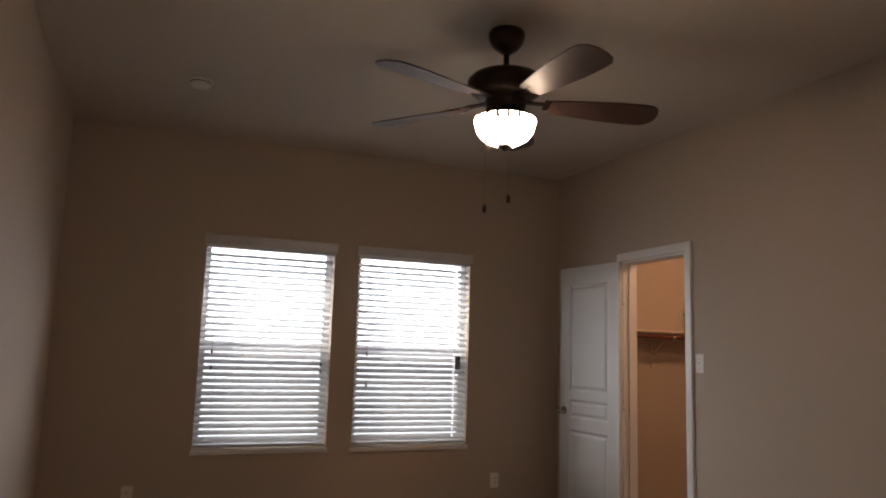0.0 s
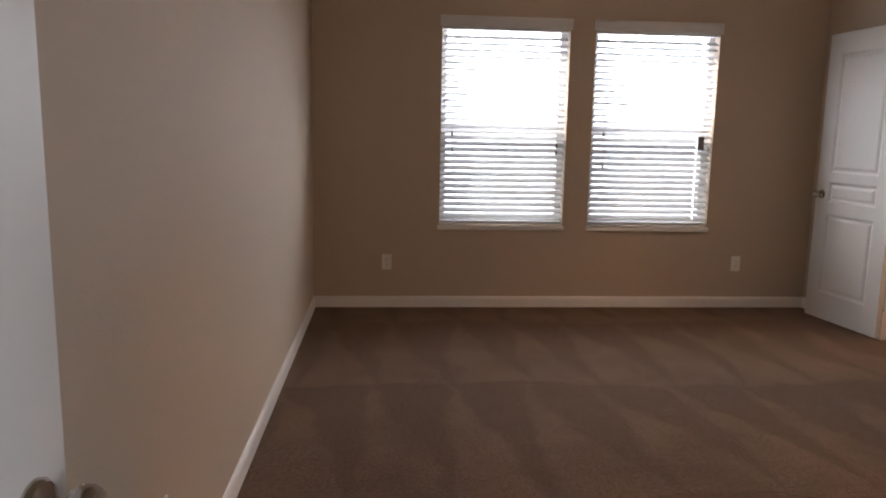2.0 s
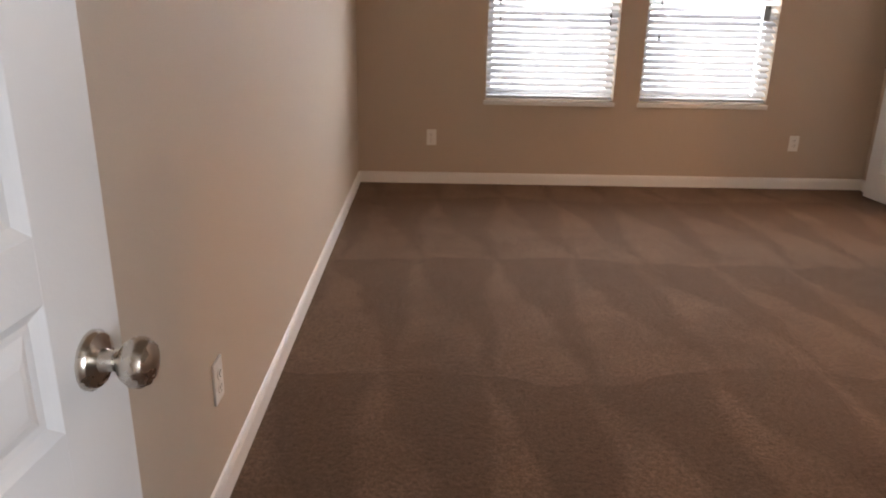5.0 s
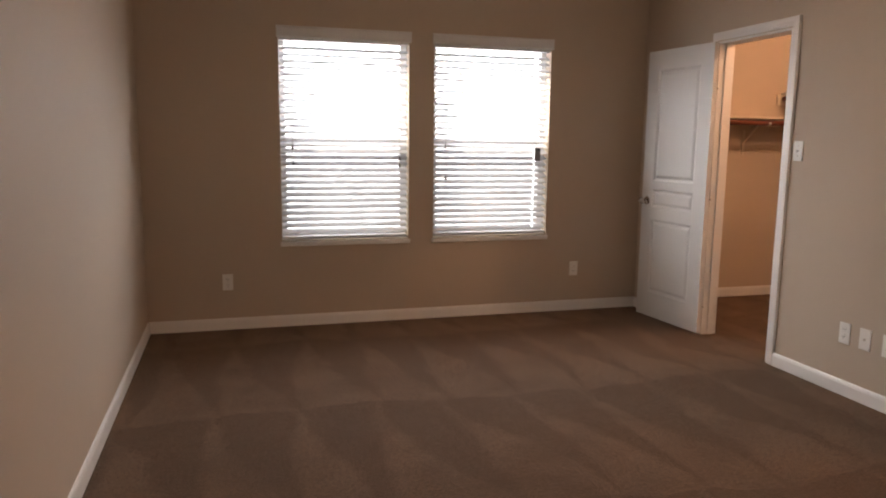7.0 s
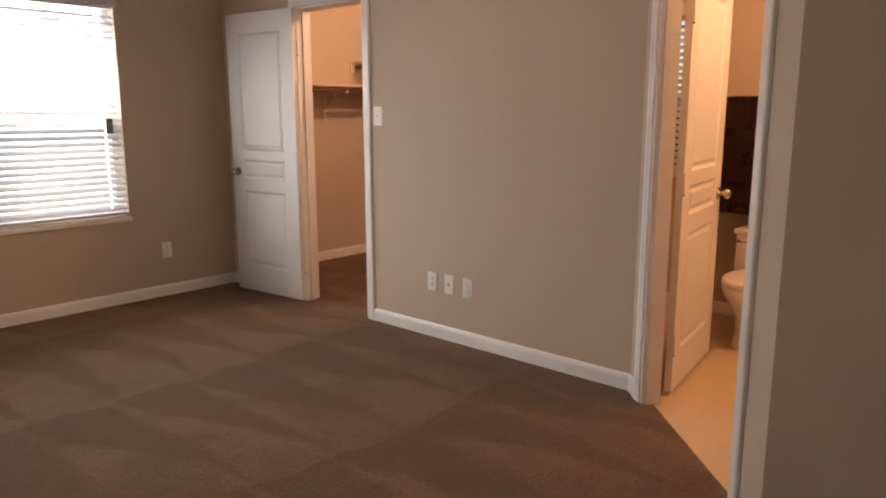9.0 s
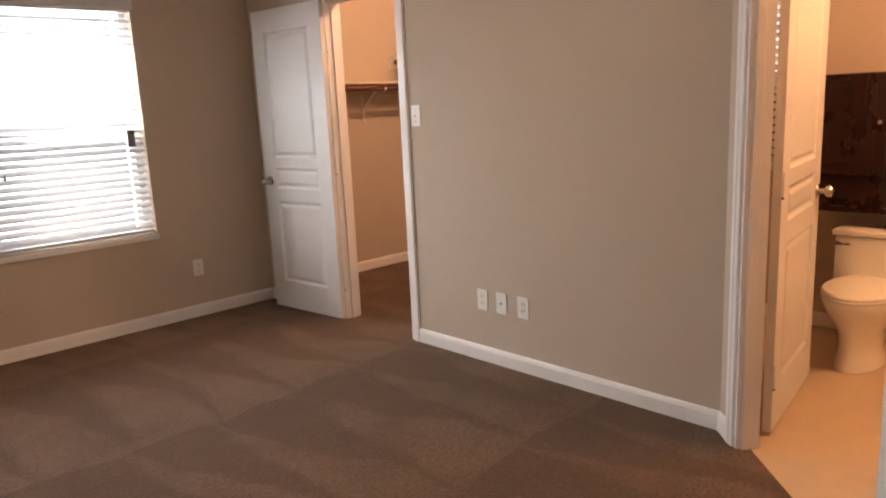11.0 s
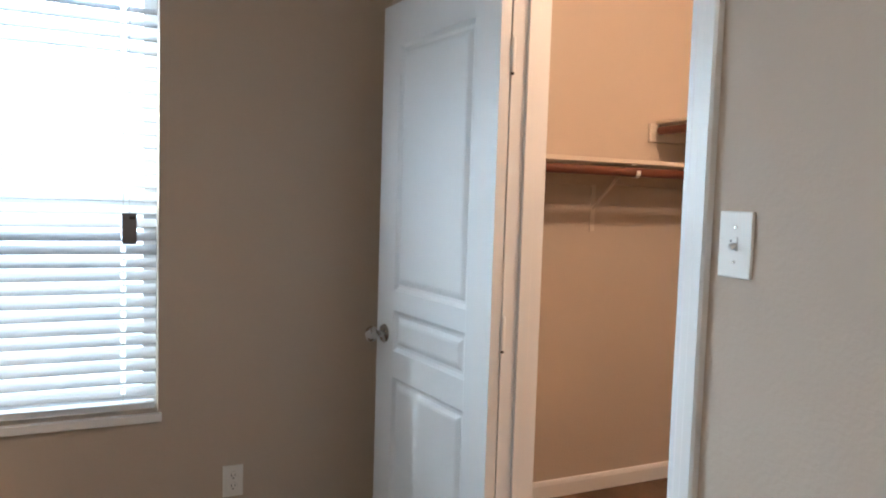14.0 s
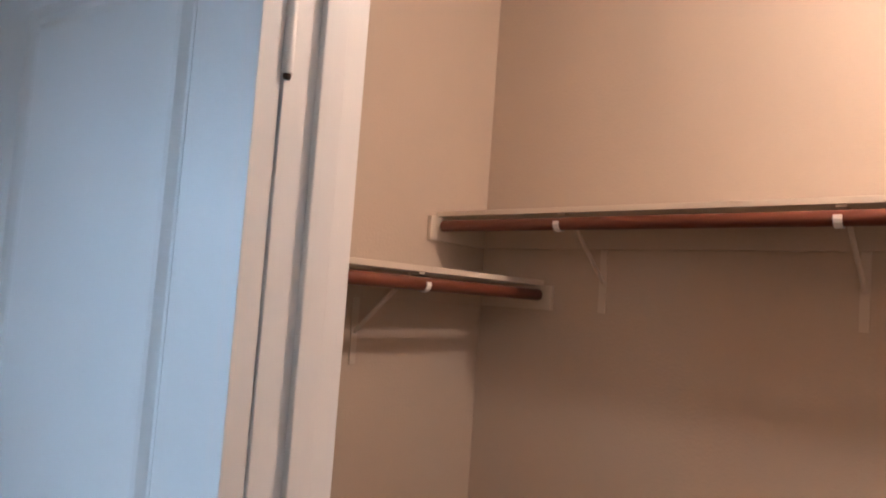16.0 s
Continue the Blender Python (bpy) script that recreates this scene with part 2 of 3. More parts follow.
def loft(sections):
    """A body through closed loops of equal length."""
    bm = bmesh.new()
    rings = [[bm.verts.new(p) for p in s] for s in sections]
    k = len(rings[0])
    for a, b in zip(rings, rings[1:]):
        for i in range(k):
            bm.faces.new((a[i], a[(i + 1) % k], b[(i + 1) % k], b[i]))
    bm.faces.new(rings[0][::-1])
    bm.faces.new(rings[-1])
    return bm


def wall(name, m, length, height, thick, holes=(), label="", material=None):
    """A wall in its own frame: u along x, up z, its room face at y = 0 and its body behind it. Holes are (u0, u1, v0, v1)."""
    us = sorted({0.0, length, *[h[0] for h in holes], *[h[1] for h in holes]})
    vs = sorted({0.0, height, *[h[2] for h in holes], *[h[3] for h in holes]})

    def solid(i, j):
        if not (0 <= i < len(us) - 1 and 0 <= j < len(vs) - 1):
            return False
        u, v = (us[i] + us[i + 1]) / 2, (vs[j] + vs[j + 1]) / 2
        return not any(h[0] < u < h[1] and h[2] < v < h[3] for h in holes)

    bm = bmesh.new()

    def quad(*ps):
        bm.faces.new([bm.verts.new(p) for p in ps])

    for i in range(len(us) - 1):
        for j in range(len(vs) - 1):
            if not solid(i, j):
                continue
            a, b, c, d = us[i], us[i + 1], vs[j], vs[j + 1]
            quad((a, 0, c), (b, 0, c), (b, 0, d), (a, 0, d))
            quad((a, thick, c), (a, thick, d), (b, thick, d), (b, thick, c))
            if not solid(i - 1, j):
                quad((a, 0, c), (a, 0, d), (a, thick, d), (a, thick, c))
            if not solid(i + 1, j):
                quad((b, 0, c), (b, thick, c), (b, thick, d), (b, 0, d))
            if not solid(i, j - 1):
                quad((a, 0, c), (a, thick, c), (b, thick, c), (b, 0, c))
            if not solid(i, j + 1):
                quad((a, 0, d), (b, 0, d), (b, thick, d), (a, thick, d))
    bmesh.ops.remove_doubles(bm, verts=bm.verts, dist=1e-5)
    ob = finish(name, bm, material or M_WALL)
    ob.matrix_world = m
    return tagged(ob, label or "beige painted wall with fine orange-peel texture", "wall", kind="structure")


def along(x0, y0, x1, y1):
    """The frame of a wall whose room face runs from one point to another, its body on the left of that way."""
    return pose(x0, y0, 0, 0, 0, math.degrees(math.atan2(y1 - y0, x1 - x0)))


# ---- the large structure ----
H = 2.85
WX, EY = 3.80, 5.46
WIN = ((0.925, 1.855), (2.045, 2.975))
W_LO, W_HI = 0.625, 2.085
CD0, CD1, DH = 3.862, 4.556, 2.045          # closet doorway along y, height of doorways
S2 = math.sqrt(0.5)

wall("wall_north", along(-0.12, EY, WX, EY), WX + 0.12, H, 0.16, [(a + 0.12, b + 0.12, W_LO, W_HI) for a, b in WIN],
     "beige painted wall with two window openings")
wall("wall_west", along(0, -1.6, 0, EY), EY + 1.6, H, 0.12)
wall("wall_east", along(WX, EY, WX, 1.96), EY - 1.96, H, 0.12, [(EY - CD1, EY - CD0, -1, DH)], "beige painted wall with a closet doorway")
EX, EYS = 2.87, 1.03
DIAG = along(WX, 1.96, EX, EYS)
BD0, BD1 = 0.155, 1.110                      # bathroom doorway along the slanted wall
wall("wall_slanted", DIAG, 0.93 / S2, H, 0.09, [(BD0, BD1, -1, DH)], "beige painted slanted wall with a bathroom doorway")
wall("wall_entry_side", along(EX, EYS, EX, 0.12), 0.91, H, 0.12)
wall("wall_south", along(3.07, 0.12, 0.0, 0.12), 3.07, H, 0.12, [(3.07 - 0.93, 3.07 - 0.105, -1, DH)], "beige painted wall with the entrance doorway")
# unseen hall, made wide enough for an added opening that admits the fill light
wall("wall_hall_side", along(3.06, 0.0, 3.06, -1.6), 1.6, H, 0.12)
wall("wall_hall_end", along(3.22, -1.6, -0.12, -1.6), 3.34, H, 0.12, [(0.42, 1.62, 0.95, 2.15)], "beige painted hall wall with an unseen opening added for fill light")
CN, CE, CS = 5.61, 5.53, 3.02
wall("wall_closet_corner", along(WX + 0.12, EY, WX + 0.12, CN + 0.12), CN + 0.12 - EY, H, 0.12)
wall("wall_closet_north", along(WX + 0.12, CN, CE, CN), CE - WX - 0.12, H, 0.12)
wall("wall_closet_east", along(CE, CN + 0.12, CE, CS), CN + 0.12 - CS, H, 0.12)
wall("wall_closet_south", along(CE + 0.12, CS, WX + 0.12, CS), CE - WX, H, 0.10)
BE = 5.46
wall("wall_bath_east", along(BE, CS - 0.10, BE, 0.3), CS - 0.4, H, 0.14, [(0.07, 0.67, 0.90, 2.0)])
wall("wall_bath_south", along(BE + 0.14, 0.3, 2.95, 0.3), BE + 0.14 - 2.95, H, 0.12)


def sheet(name, pts, z, material, label, category):
    bm = bmesh.new()
    top = [bm.verts.new((x, y, z)) for x, y in pts]
    f = bm.faces.new(top)
    g = bmesh.ops.extrude_face_region(bm, geom=[f])
    bmesh.ops.translate(bm, vec=(0, 0, -0.12), verts=[v for v in g["geom"] if isinstance(v, bmesh.types.BMVert)])
    return tagged(finish(name, bm, material), label, category, kind="structure")


sheet("floor", [(-0.1, -1.7), (3.2, -1.7), (3.2, 0.05), (2.91, 0.05), (2.91, 0.99), (3.84, 1.92), (3.84, 2.96), (5.9, 2.96), (5.9, 5.75), (3.8, 5.75), (3.8, 5.6), (-0.1, 5.6)],
      0.0, M_CARPET, "brown cut-pile carpet with vacuum cleaner strokes", "carpet")
sheet("floor_bath", [(2.91, 0.05), (5.7, 0.05), (5.7, 2.96), (3.84, 2.96), (3.84, 1.92), (2.91, 0.99)], -0.004, M_BATH, "tan sheet vinyl bathroom floor", "floor")
ceil = tagged(finish("ceiling", boxed(-0.2, 6.1, -1.8, 5.85, H, H + 0.14), M_CEIL), "off-white textured ceiling", "ceiling", kind="structure")

# ---- trim: baseboards and casings ----
BASE_PROFILE = ((0, 0), (0.014, 0), (0.014, 0.062), (0.010, 0.074), (0.006, 0.080), (0, 0.083))
CASE_PROFILE = ((0, 0), (0.009, 0), (0.011, 0.006), (0.012, 0.022), (0.016, 0.027), (0.017, 0.050), (0.013, 0.056), (0, 0.057))


def baseboard(m, u0, u1):
    """A moulded skirting along a wall's own frame."""
    secs = [[(u, -d, h + 0.001) for d, h in BASE_PROFILE] for u in (u0, u1)]
    ob = finish("baseboard", loft(secs), M_TRIM)
    ob.matrix_world = m
    return tagged(ob, "white moulded baseboard along the wall", "baseboard", kind="structure")


NF, WF, EF = along(0, EY, WX, EY), along(0, 0.12, 0, EY), along(WX, EY, WX, 1.96)
baseboard(NF, 0.0, WX)
baseboard(WF, 0.0, EY - 0.135)
baseboard(EF, 0.015, EY - CD1 - 0.063)
baseboard(EF, EY - CD0 + 0.063, EY - 1.96 + 0.004)
baseboard(DIAG, 0.004, BD0 - 0.063)
baseboard(DIAG, BD1 + 0.063, 0.93 / S2)
baseboard(along(EX, EYS, EX, 0.12), 0.0, 0.91)
baseboard(along(EX, 0.12, 0.0, 0.12), 0.015, EX - 0.93 - 0.063)
baseboard(along(WX + 0.12, CN, CE, CN), 0.0, CE - WX - 0.12)
baseboard(along(CE, CN, CE, CS), 0.015, CN - CS)
baseboard(along(CE, CS, WX + 0.12, CS), 0.015, CE - WX - 0.14)
baseboard(along(BE, CS - 0.10, BE, 0.3), 0.0, CS - 0.4)


def casing(m, u0, u1, top, name, thin=1.0, deep=0.12):
    """The moulded casing round a doorway on one face of a wall, and the lining of its opening."""
    t = thing(name, m, "white painted moulded door casing and jamb", "door frame", kind="structure")
    r = 0.005
    for side, u in ((-1, u0 - r), (1, u1 + r)):
        secs = []
        for z, k in ((0.001, 0), (top + r, 1)):
            secs.append([(u + side * h, -d * (thin if side < 0 else 1.0), z + k * h) for d, h in CASE_PROFILE])
        part("casing_side", loft(secs), M_TRIM, t)
    secs = [[(u + side * h, -d * (thin if side < 0 else 1.0), top + r + h) for d, h in CASE_PROFILE] for side, u in ((-1, u0 - r), (1, u1 + r))]
    part("casing_head", loft(secs), M_TRIM, t)
    part("jamb", boxed(u0, u0 + 0.016, -0.001, deep + 0.001, 0.0, top, 0.0015), M_TRIM, t)
    part("jamb", boxed(u1 - 0.016, u1, -0.001, deep + 0.001, 0.0, top, 0.0015), M_TRIM, t)
    part("jamb_head", boxed(u0 + 0.016, u1 - 0.016, -0.001, deep + 0.001, top - 0.016, top, 0.0015), M_TRIM, t)
    return t


def stops(t, u0, u1, top, y0, y1):
    part("door_stop", boxed(u0 + 0.016, u0 + 0.027, y0, y1, 0.0, top - 0.016, 0.002), M_TRIM, t)
    part("door_stop", boxed(u1 - 0.027, u1 - 0.016, y0, y1, 0.0, top - 0.016, 0.002), M_TRIM, t)


c1 = casing(EF, EY - CD1, EY - CD0, DH, "door_frame_1", 0.12)
stops(c1, EY - CD1, EY - CD0, DH, 0.045, 0.080)
c2 = casing(DIAG, BD0, BD1, DH, "door_frame_2", 1.0, 0.09)
stops(c2, BD0, BD1, DH, 0.020, 0.052)
SF = along(3.07, 0.12, 0.0, 0.12)
c3 = casing(SF, 3.07 - 0.93, 3.07 - 0.105, DH, "door_frame_3")

# ---- doors ----


def knob_bm(sign):
    prof = [(0.033, 0.0), (0.033, 0.004), (0.029, 0.009), (0.013, 0.012), (0.011, 0.026), (0.013, 0.032), (0.022, 0.038), (0.0275, 0.047),
            (0.0275, 0.056), (0.023, 0.064), (0.012, 0.068), (0.002, 0.069)]
    return lathe(prof, 28, pose(0, 0, 0, 90 if sign < 0 else -90))


def door_leaf(name, m, width, label, knob_z=0.915, height=2.03):
    """A moulded three-panel leaf: its hinge edge at x = 0, its thickness from y = 0 to 0.035, a panel pattern on both faces."""
    t = thing(name, m, label, "door", kind="structure")
    T, z0 = 0.035, 0.012
    s = 0.118 if width < 0.7 else 0.125
    zs = (0.205, 0.775, 0.865, 1.005, 1.072, 1.900)
    part("stile", boxed(0, s, 0, T, z0, z0 + height, 0.0015), M_DOOR, t)
    part("stile", boxed(width - s, width, 0, T, z0, z0 + height, 0.0015), M_DOOR, t)
    for a, b in ((z0, zs[0]), (zs[1], zs[2]), (zs[3], zs[4]), (zs[5], z0 + height)):
        part("rail", boxed(s, width - s, 0.0002, T - 0.0002, a, b, 0.0), M_DOOR, t)
    for a, b in ((zs[0], zs[1]), (zs[2], zs[3]), (zs[4], zs[5])):
        bm = bmesh.new()
        x0, x1 = s, width - s
        for y_face, sg in ((0.0, 1), (T, -1)):
            loops = []
            for inset, d in ((0.0, 0.0), (0.005, 0.004), (0.013, 0.009), (0.022, 0.010), (0.036, 0.0035), (0.044, 0.002)):
                y = y_face + sg * d
                loops.append([bm.verts.new(p) for p in ((x0 + inset, y, a + inset), (x1 - inset, y, a + inset), (x1 - inset, y, b - inset), (x0 + inset, y, b - inset))])
            for p, q in zip(loops, loops[1:]):
                for i in range(4):
                    bm.faces.new((p[i], p[(i + 1) % 4], q[(i + 1) % 4], q[i]))
            bm.faces.new(loops[-1])
        part("panel", bm, M_DOOR, t)
    for sg, y in ((-1, 0.0), (1, T)):
        k = knob_bm(sg)
        bmesh.ops.translate(k, vec=(width - 0.062, y, knob_z), verts=k.verts)
        part("door_handle", k, M_NICKEL, t, "brushed nickel round door knob", smooth=True)
    part("latch_plate", boxed(width - 0.0005, width + 0.0012, 0.006, 0.029, knob_z - 0.028, knob_z + 0.028, 0.0004), M_NICKEL, t)
    for z in (0.25, 1.02, 1.78):
        h = part("hinge", lathe([(0.0045, z - 0.045), (0.0065, z - 0.044), (0.0065, z + 0.044), (0.0045, z + 0.05)], 12, pose(-0.004, -0.005, 0)), M_TRIM, t, "hinge painted over in white", smooth=True)
        part("pin", lathe([(0.0035, z - 0.052), (0.005, z - 0.049), (0.005, z - 0.045)], 10, pose(-0.004, -0.005, 0)), M_BRONZE, h)
    return t


# the closet leaf is folded back towards the window wall; the others swing into their rooms
door_leaf("door_1", pose(3.7975, 4.5435, 0, 0, 0, 96.0), 0.700, "white three-panel closet door, wide open")
door_leaf("door_2", pose(3.872, 1.818, 0, 0, 0, 9.0) @ Matrix.Translation((0, -0.035, 0)), 0.760, "white three-panel bathroom door, open inwards")
door_leaf("door_3", pose(0.128, 0.14, 0, 0, 0, 84.9), 0.768, "white three-panel entrance door, swung open towards the wall", 0.915)

# ---- windows with blinds ----


def window(name, m, w, h, depth):
    """Vinyl single-hung window in its own frame: lower left corner of the opening at the origin, outwards along y."""
    t = thing(name, m, "white vinyl single-hung window with a drywall reveal", "window", kind="structure")
    y0, y1, f = depth - 0.07, depth - 0.01, 0.045
    part("window_frame", boxed(0, f, y0, y1, 0, h, 0.003), M_VINYL, t)
    part("window_frame", boxed(w - f, w, y0, y1, 0, h, 0.003), M_VINYL, t)
    part("window_frame", boxed(f, w - f, y0, y1, 0, f, 0.003), M_VINYL, t)
    part("window_frame", boxed(f, w - f, y0, y1, h - f, h, 0.003), M_VINYL, t)
    part("meeting_rail", boxed(f, w - f, y0 + 0.005, y1 - 0.005, h * 0.5 - 0.025, h * 0.5 + 0.025, 0.003), M_VINYL, t)
    for a, b, y in ((f, h * 0.5 - 0.025, y0 + 0.02), (h * 0.5 + 0.025, h - f, y0 + 0.035)):
        p = part("pane", boxed(f, w - f, y, y + 0.004, a, b), M_GLASS, t)
        p.visible_shadow = False
    part("insect_screen", boxed(f, w - f, y1 - 0.004, y1 - 0.003, f, h * 0.5), M_SCREEN, t, "fine dark insect screen")
    return t


def sill(m, w):
    ob = finish("window_sill", boxed(-0.012, w + 0.012, -0.018, 0.03, -0.034, -0.002, 0.006), M_TRIM)
    ob.matrix_world = m
    return tagged(ob, "white painted window sill", "window sill", kind="structure")


def blinds(m, w, h, pitch=0.0445, tilt=33.0, tag=False, tassels=(), holes=False):
    """Two-inch slatted blinds hung in the opening, room side at negative y."""
    t = thing("window_blinds", m, "white two-inch slatted blinds, lowered and half tilted", "blinds", "bedroom window blinds")
    prof = [(0, 0), (-0.014, 0.002), (-0.018, 0.010), (-0.018, 0.062), (-0.022, 0.068), (-0.022, 0.076), (0, 0.076)]
    part("valance", loft([[(x, y - 0.001, h - 0.032 + z) for y, z in prof] for x in (-0.014, w + 0.014)]), M_SLAT, t)
    part("head_rail", boxed(0.004, w - 0.004, 0.006, 0.056, h - 0.050, h - 0.004, 0.002), M_SLAT, t)
    part("bottom_rail", boxed(0.010, w - 0.010, 0.004, 0.056, 0.012, 0.034, 0.004), M_SLAT, t)
    n = int((h - 0.105) / pitch)
    # a gently crowned slat, shared by all
    bm = bmesh.new()
    W, th = 0.0505, 0.0028
    ring = []
    for i in range(7):
        y = -W / 2 + W * i / 6
        ring.append((y, 0.0022 * (1 - (2 * y / W) ** 2) + th / 2))
    for i in range(6, -1, -1):
        y = -W / 2 + W * i / 6
        ring.append((y, 0.0022 * (1 - (2 * y / W) ** 2) - th / 2))
    b2 = bmesh.new()

    def strip(x0, x1, loop):
        a, b = [[b2.verts.new((x, y, z)) for y, z in loop] for x in (x0, x1)]
        k = len(a)
        for q in range(k):
            b2.faces.new((a[q], a[(q + 1) % k], b[(q + 1) % k], b[q]))
        b2.faces.new(a[::-1])
        b2.faces.new(b)

    end = w - 0.012
    if holes:
        hx = end - 0.104
        strip(0.0, hx - 0.0075, ring)
        strip(hx + 0.0075, end, ring)
        strip(hx - 0.0075, hx + 0.0075, ring[:2] + ring[12:])
        strip(hx - 0.0075, hx + 0.0075, ring[5:9])
    else:
        strip(0.0, end, ring)
    bm.free()
    first = part("slat", b2, M_SLAT, t)
    r = random.Random(int(w * 1000) + int(m.translation.x * 100))
    for i in range(n):
        ob = first if i == 0 else first.copy()
        if i:
            scene.collection.objects.link(ob)
            ob.parent = t
        ob.matrix_basis = pose(0.006, 0.030, 0.052 + pitch * (i + 0.4), tilt + r.uniform(-1.4, 1.4), r.uniform(-0.12, 0.12), 0)
    for x in (0.11, w - 0.11):
        part("ladder_cord", rod((x, 0.005, 0.03), (x, 0.005, h - 0.05), 0.0009, 6), M_CORD, t)
        part("ladder_cord", rod((x, 0.055, 0.03), (x, 0.055, h - 0.05), 0.0009, 6), M_CORD, t)
    for x, z in tassels:
        c = part("pull_cord", rod((x, -0.004, z + 0.02), (x, -0.004, h - 0.03), 0.0011, 6), M_CORD, t)
        part("tassel", lathe([(0.003, z + 0.03), (0.006, z + 0.02), (0.0085, z), (0.007, z - 0.004)], 12, pose(x, -0.004, 0)), M_TASSEL, c, "small dark cord tassel", smooth=True)
    if tag:
        g = part("cord_tag", boxed(w - 0.115, w - 0.069, -0.007, -0.004, h * 0.5 - 0.150, h * 0.5 - 0.045, 0.0012), M_TAG, t, "grey printed warning tag hung on the cord")
        part("print", boxed(w - 0.092, w - 0.073, -0.0085, -0.0068, h * 0.5 - 0.066, h * 0.5 - 0.056), M_DARK, g)
        part("tag_string", rod((w - 0.092, -0.004, h * 0.5 - 0.046), (w - 0.092, -0.004, h - 0.03), 0.001, 6), M_CORD, t)
    return t


for i, (a, b) in enumerate(WIN):
    m = pose(a, EY, W_LO)
    window("window_%d" % (i + 1), m, b - a, W_HI - W_LO, 0.16)
    sill(m, b - a)
    blinds(m, b - a, W_HI - W_LO, tag=(i == 1), holes=(i == 1), tassels=((0.085, 0.66), (0.088, 0.55), (b - a - 0.07, 0.585), (b - a - 0.072, 0.535)) if i == 0 else ((0.09, 0.675), (0.095, 0.44)))
bm_ = pose(BE, CS - 0.17, 0.90, 0, 0, -90)
window("window_3", bm_, 0.60, 1.1, 0.14)
bb = blinds(bm_, 0.60, 1.1)
bb["group"] = "bathroom window blinds"

# ---- plates and switches ----


def outlet(m, group, kind="outlet"):
    """A wall plate in its own frame: face towards negative y, centre at the origin."""
    lab = {"outlet": "white plastic duplex wall outlet", "blank": "white plastic wall plate with a cable socket", "switch": "white plastic toggle light switch"}[kind]
    t = thing("light_switch" if kind == "switch" else "wall_outlet" if kind == "outlet" else "wall_plate", m, lab, "switch" if kind == "switch" else "outlet", group)
    part("plate", boxed(-0.036, 0.036, -0.006, 0.001, -0.058, 0.058, 0.003), M_PLATE, t)
    if kind == "outlet":
        for z in (-0.0195, 0.0195):
            s = part("socket", lathe([(0.0165, 0), (0.0165, 0.002), (0.0155, 0.003)], 20, pose(0, -0.006, z, 90)), M_PLATE, t)
            for x in (-0.0065, 0.0065):
                part("slot", boxed(x - 0.0011, x + 0.0011, -0.0098, -0.0088, z - 0.001, z + 0.008), M_DARK, s)
            part("slot", lathe([(0.0026, 0), (0.0026, 0.0006)], 10, pose(0, -0.009, z - 0.008, 90)), M_DARK, s)
        part("screw", lathe([(0.003, 0), (0.0025, 0.001)], 10, pose(0, -0.006, 0, 90)), M_PLATE, t)
    elif kind == "switch":
        part("collar", boxed(-0.006, 0.006, -0.0075, -0.005, -0.0125, 0.0125, 0.0008), M_PLATE, t)
        part("toggle", boxed(-0.0042, 0.0042, -0.020, -0.006, -0.004, 0.004, 0.0015, pose(0, 0, 0.003, 24)), M_PLATE, t)
        for z in (-0.030, 0.030):
            part("screw", lathe([(0.0032, 0), (0.0026, 0.0012)], 10, pose(0, -0.006, z, 90)), M_NICKEL, t)
        # small dark block on the plate, to one side of the toggle
        part("dark_mark", boxed(-0.010, -0.002, -0.0064, -0.0058, 0.004, 0.008, 0.0002), M_TASSEL, t, "small dark mark beside the toggle")
    else:
        part("socket", lathe([(0.0065, 0), (0.0065, 0.004), (0.0045, 0.005), (0.0045, 0.010)], 12, pose(0, -0.006, 0, 90)), M_NICKEL, t)
        for z in (-0.042, 0.042):
            part("screw", lathe([(0.003, 0), (0.0025, 0.001)], 10, pose(0, -0.006, z, 90)), M_PLATE, t)
    return t


outlet(pose(0.54, EY, 0.345), "wall outlets")
outlet(pose(3.23, EY, 0.345), "wall outlets")
outlet(pose(0.0, 1.82, 0.345, 0, 0, 90), "wall outlets")
outlet(pose(WX, 3.285, 0.345, 0, 0, -90), "wall outlets")
outlet(pose(WX, 3.150, 0.345, 0, 0, -90), "wall outlets", "blank")
outlet(pose(WX, 3.005, 0.345, 0, 0, -90), "wall outlets")
outlet(pose(WX, 3.742, 1.325, 0, 0, -90), "light switches", "switch")

# ---- ceiling things ----


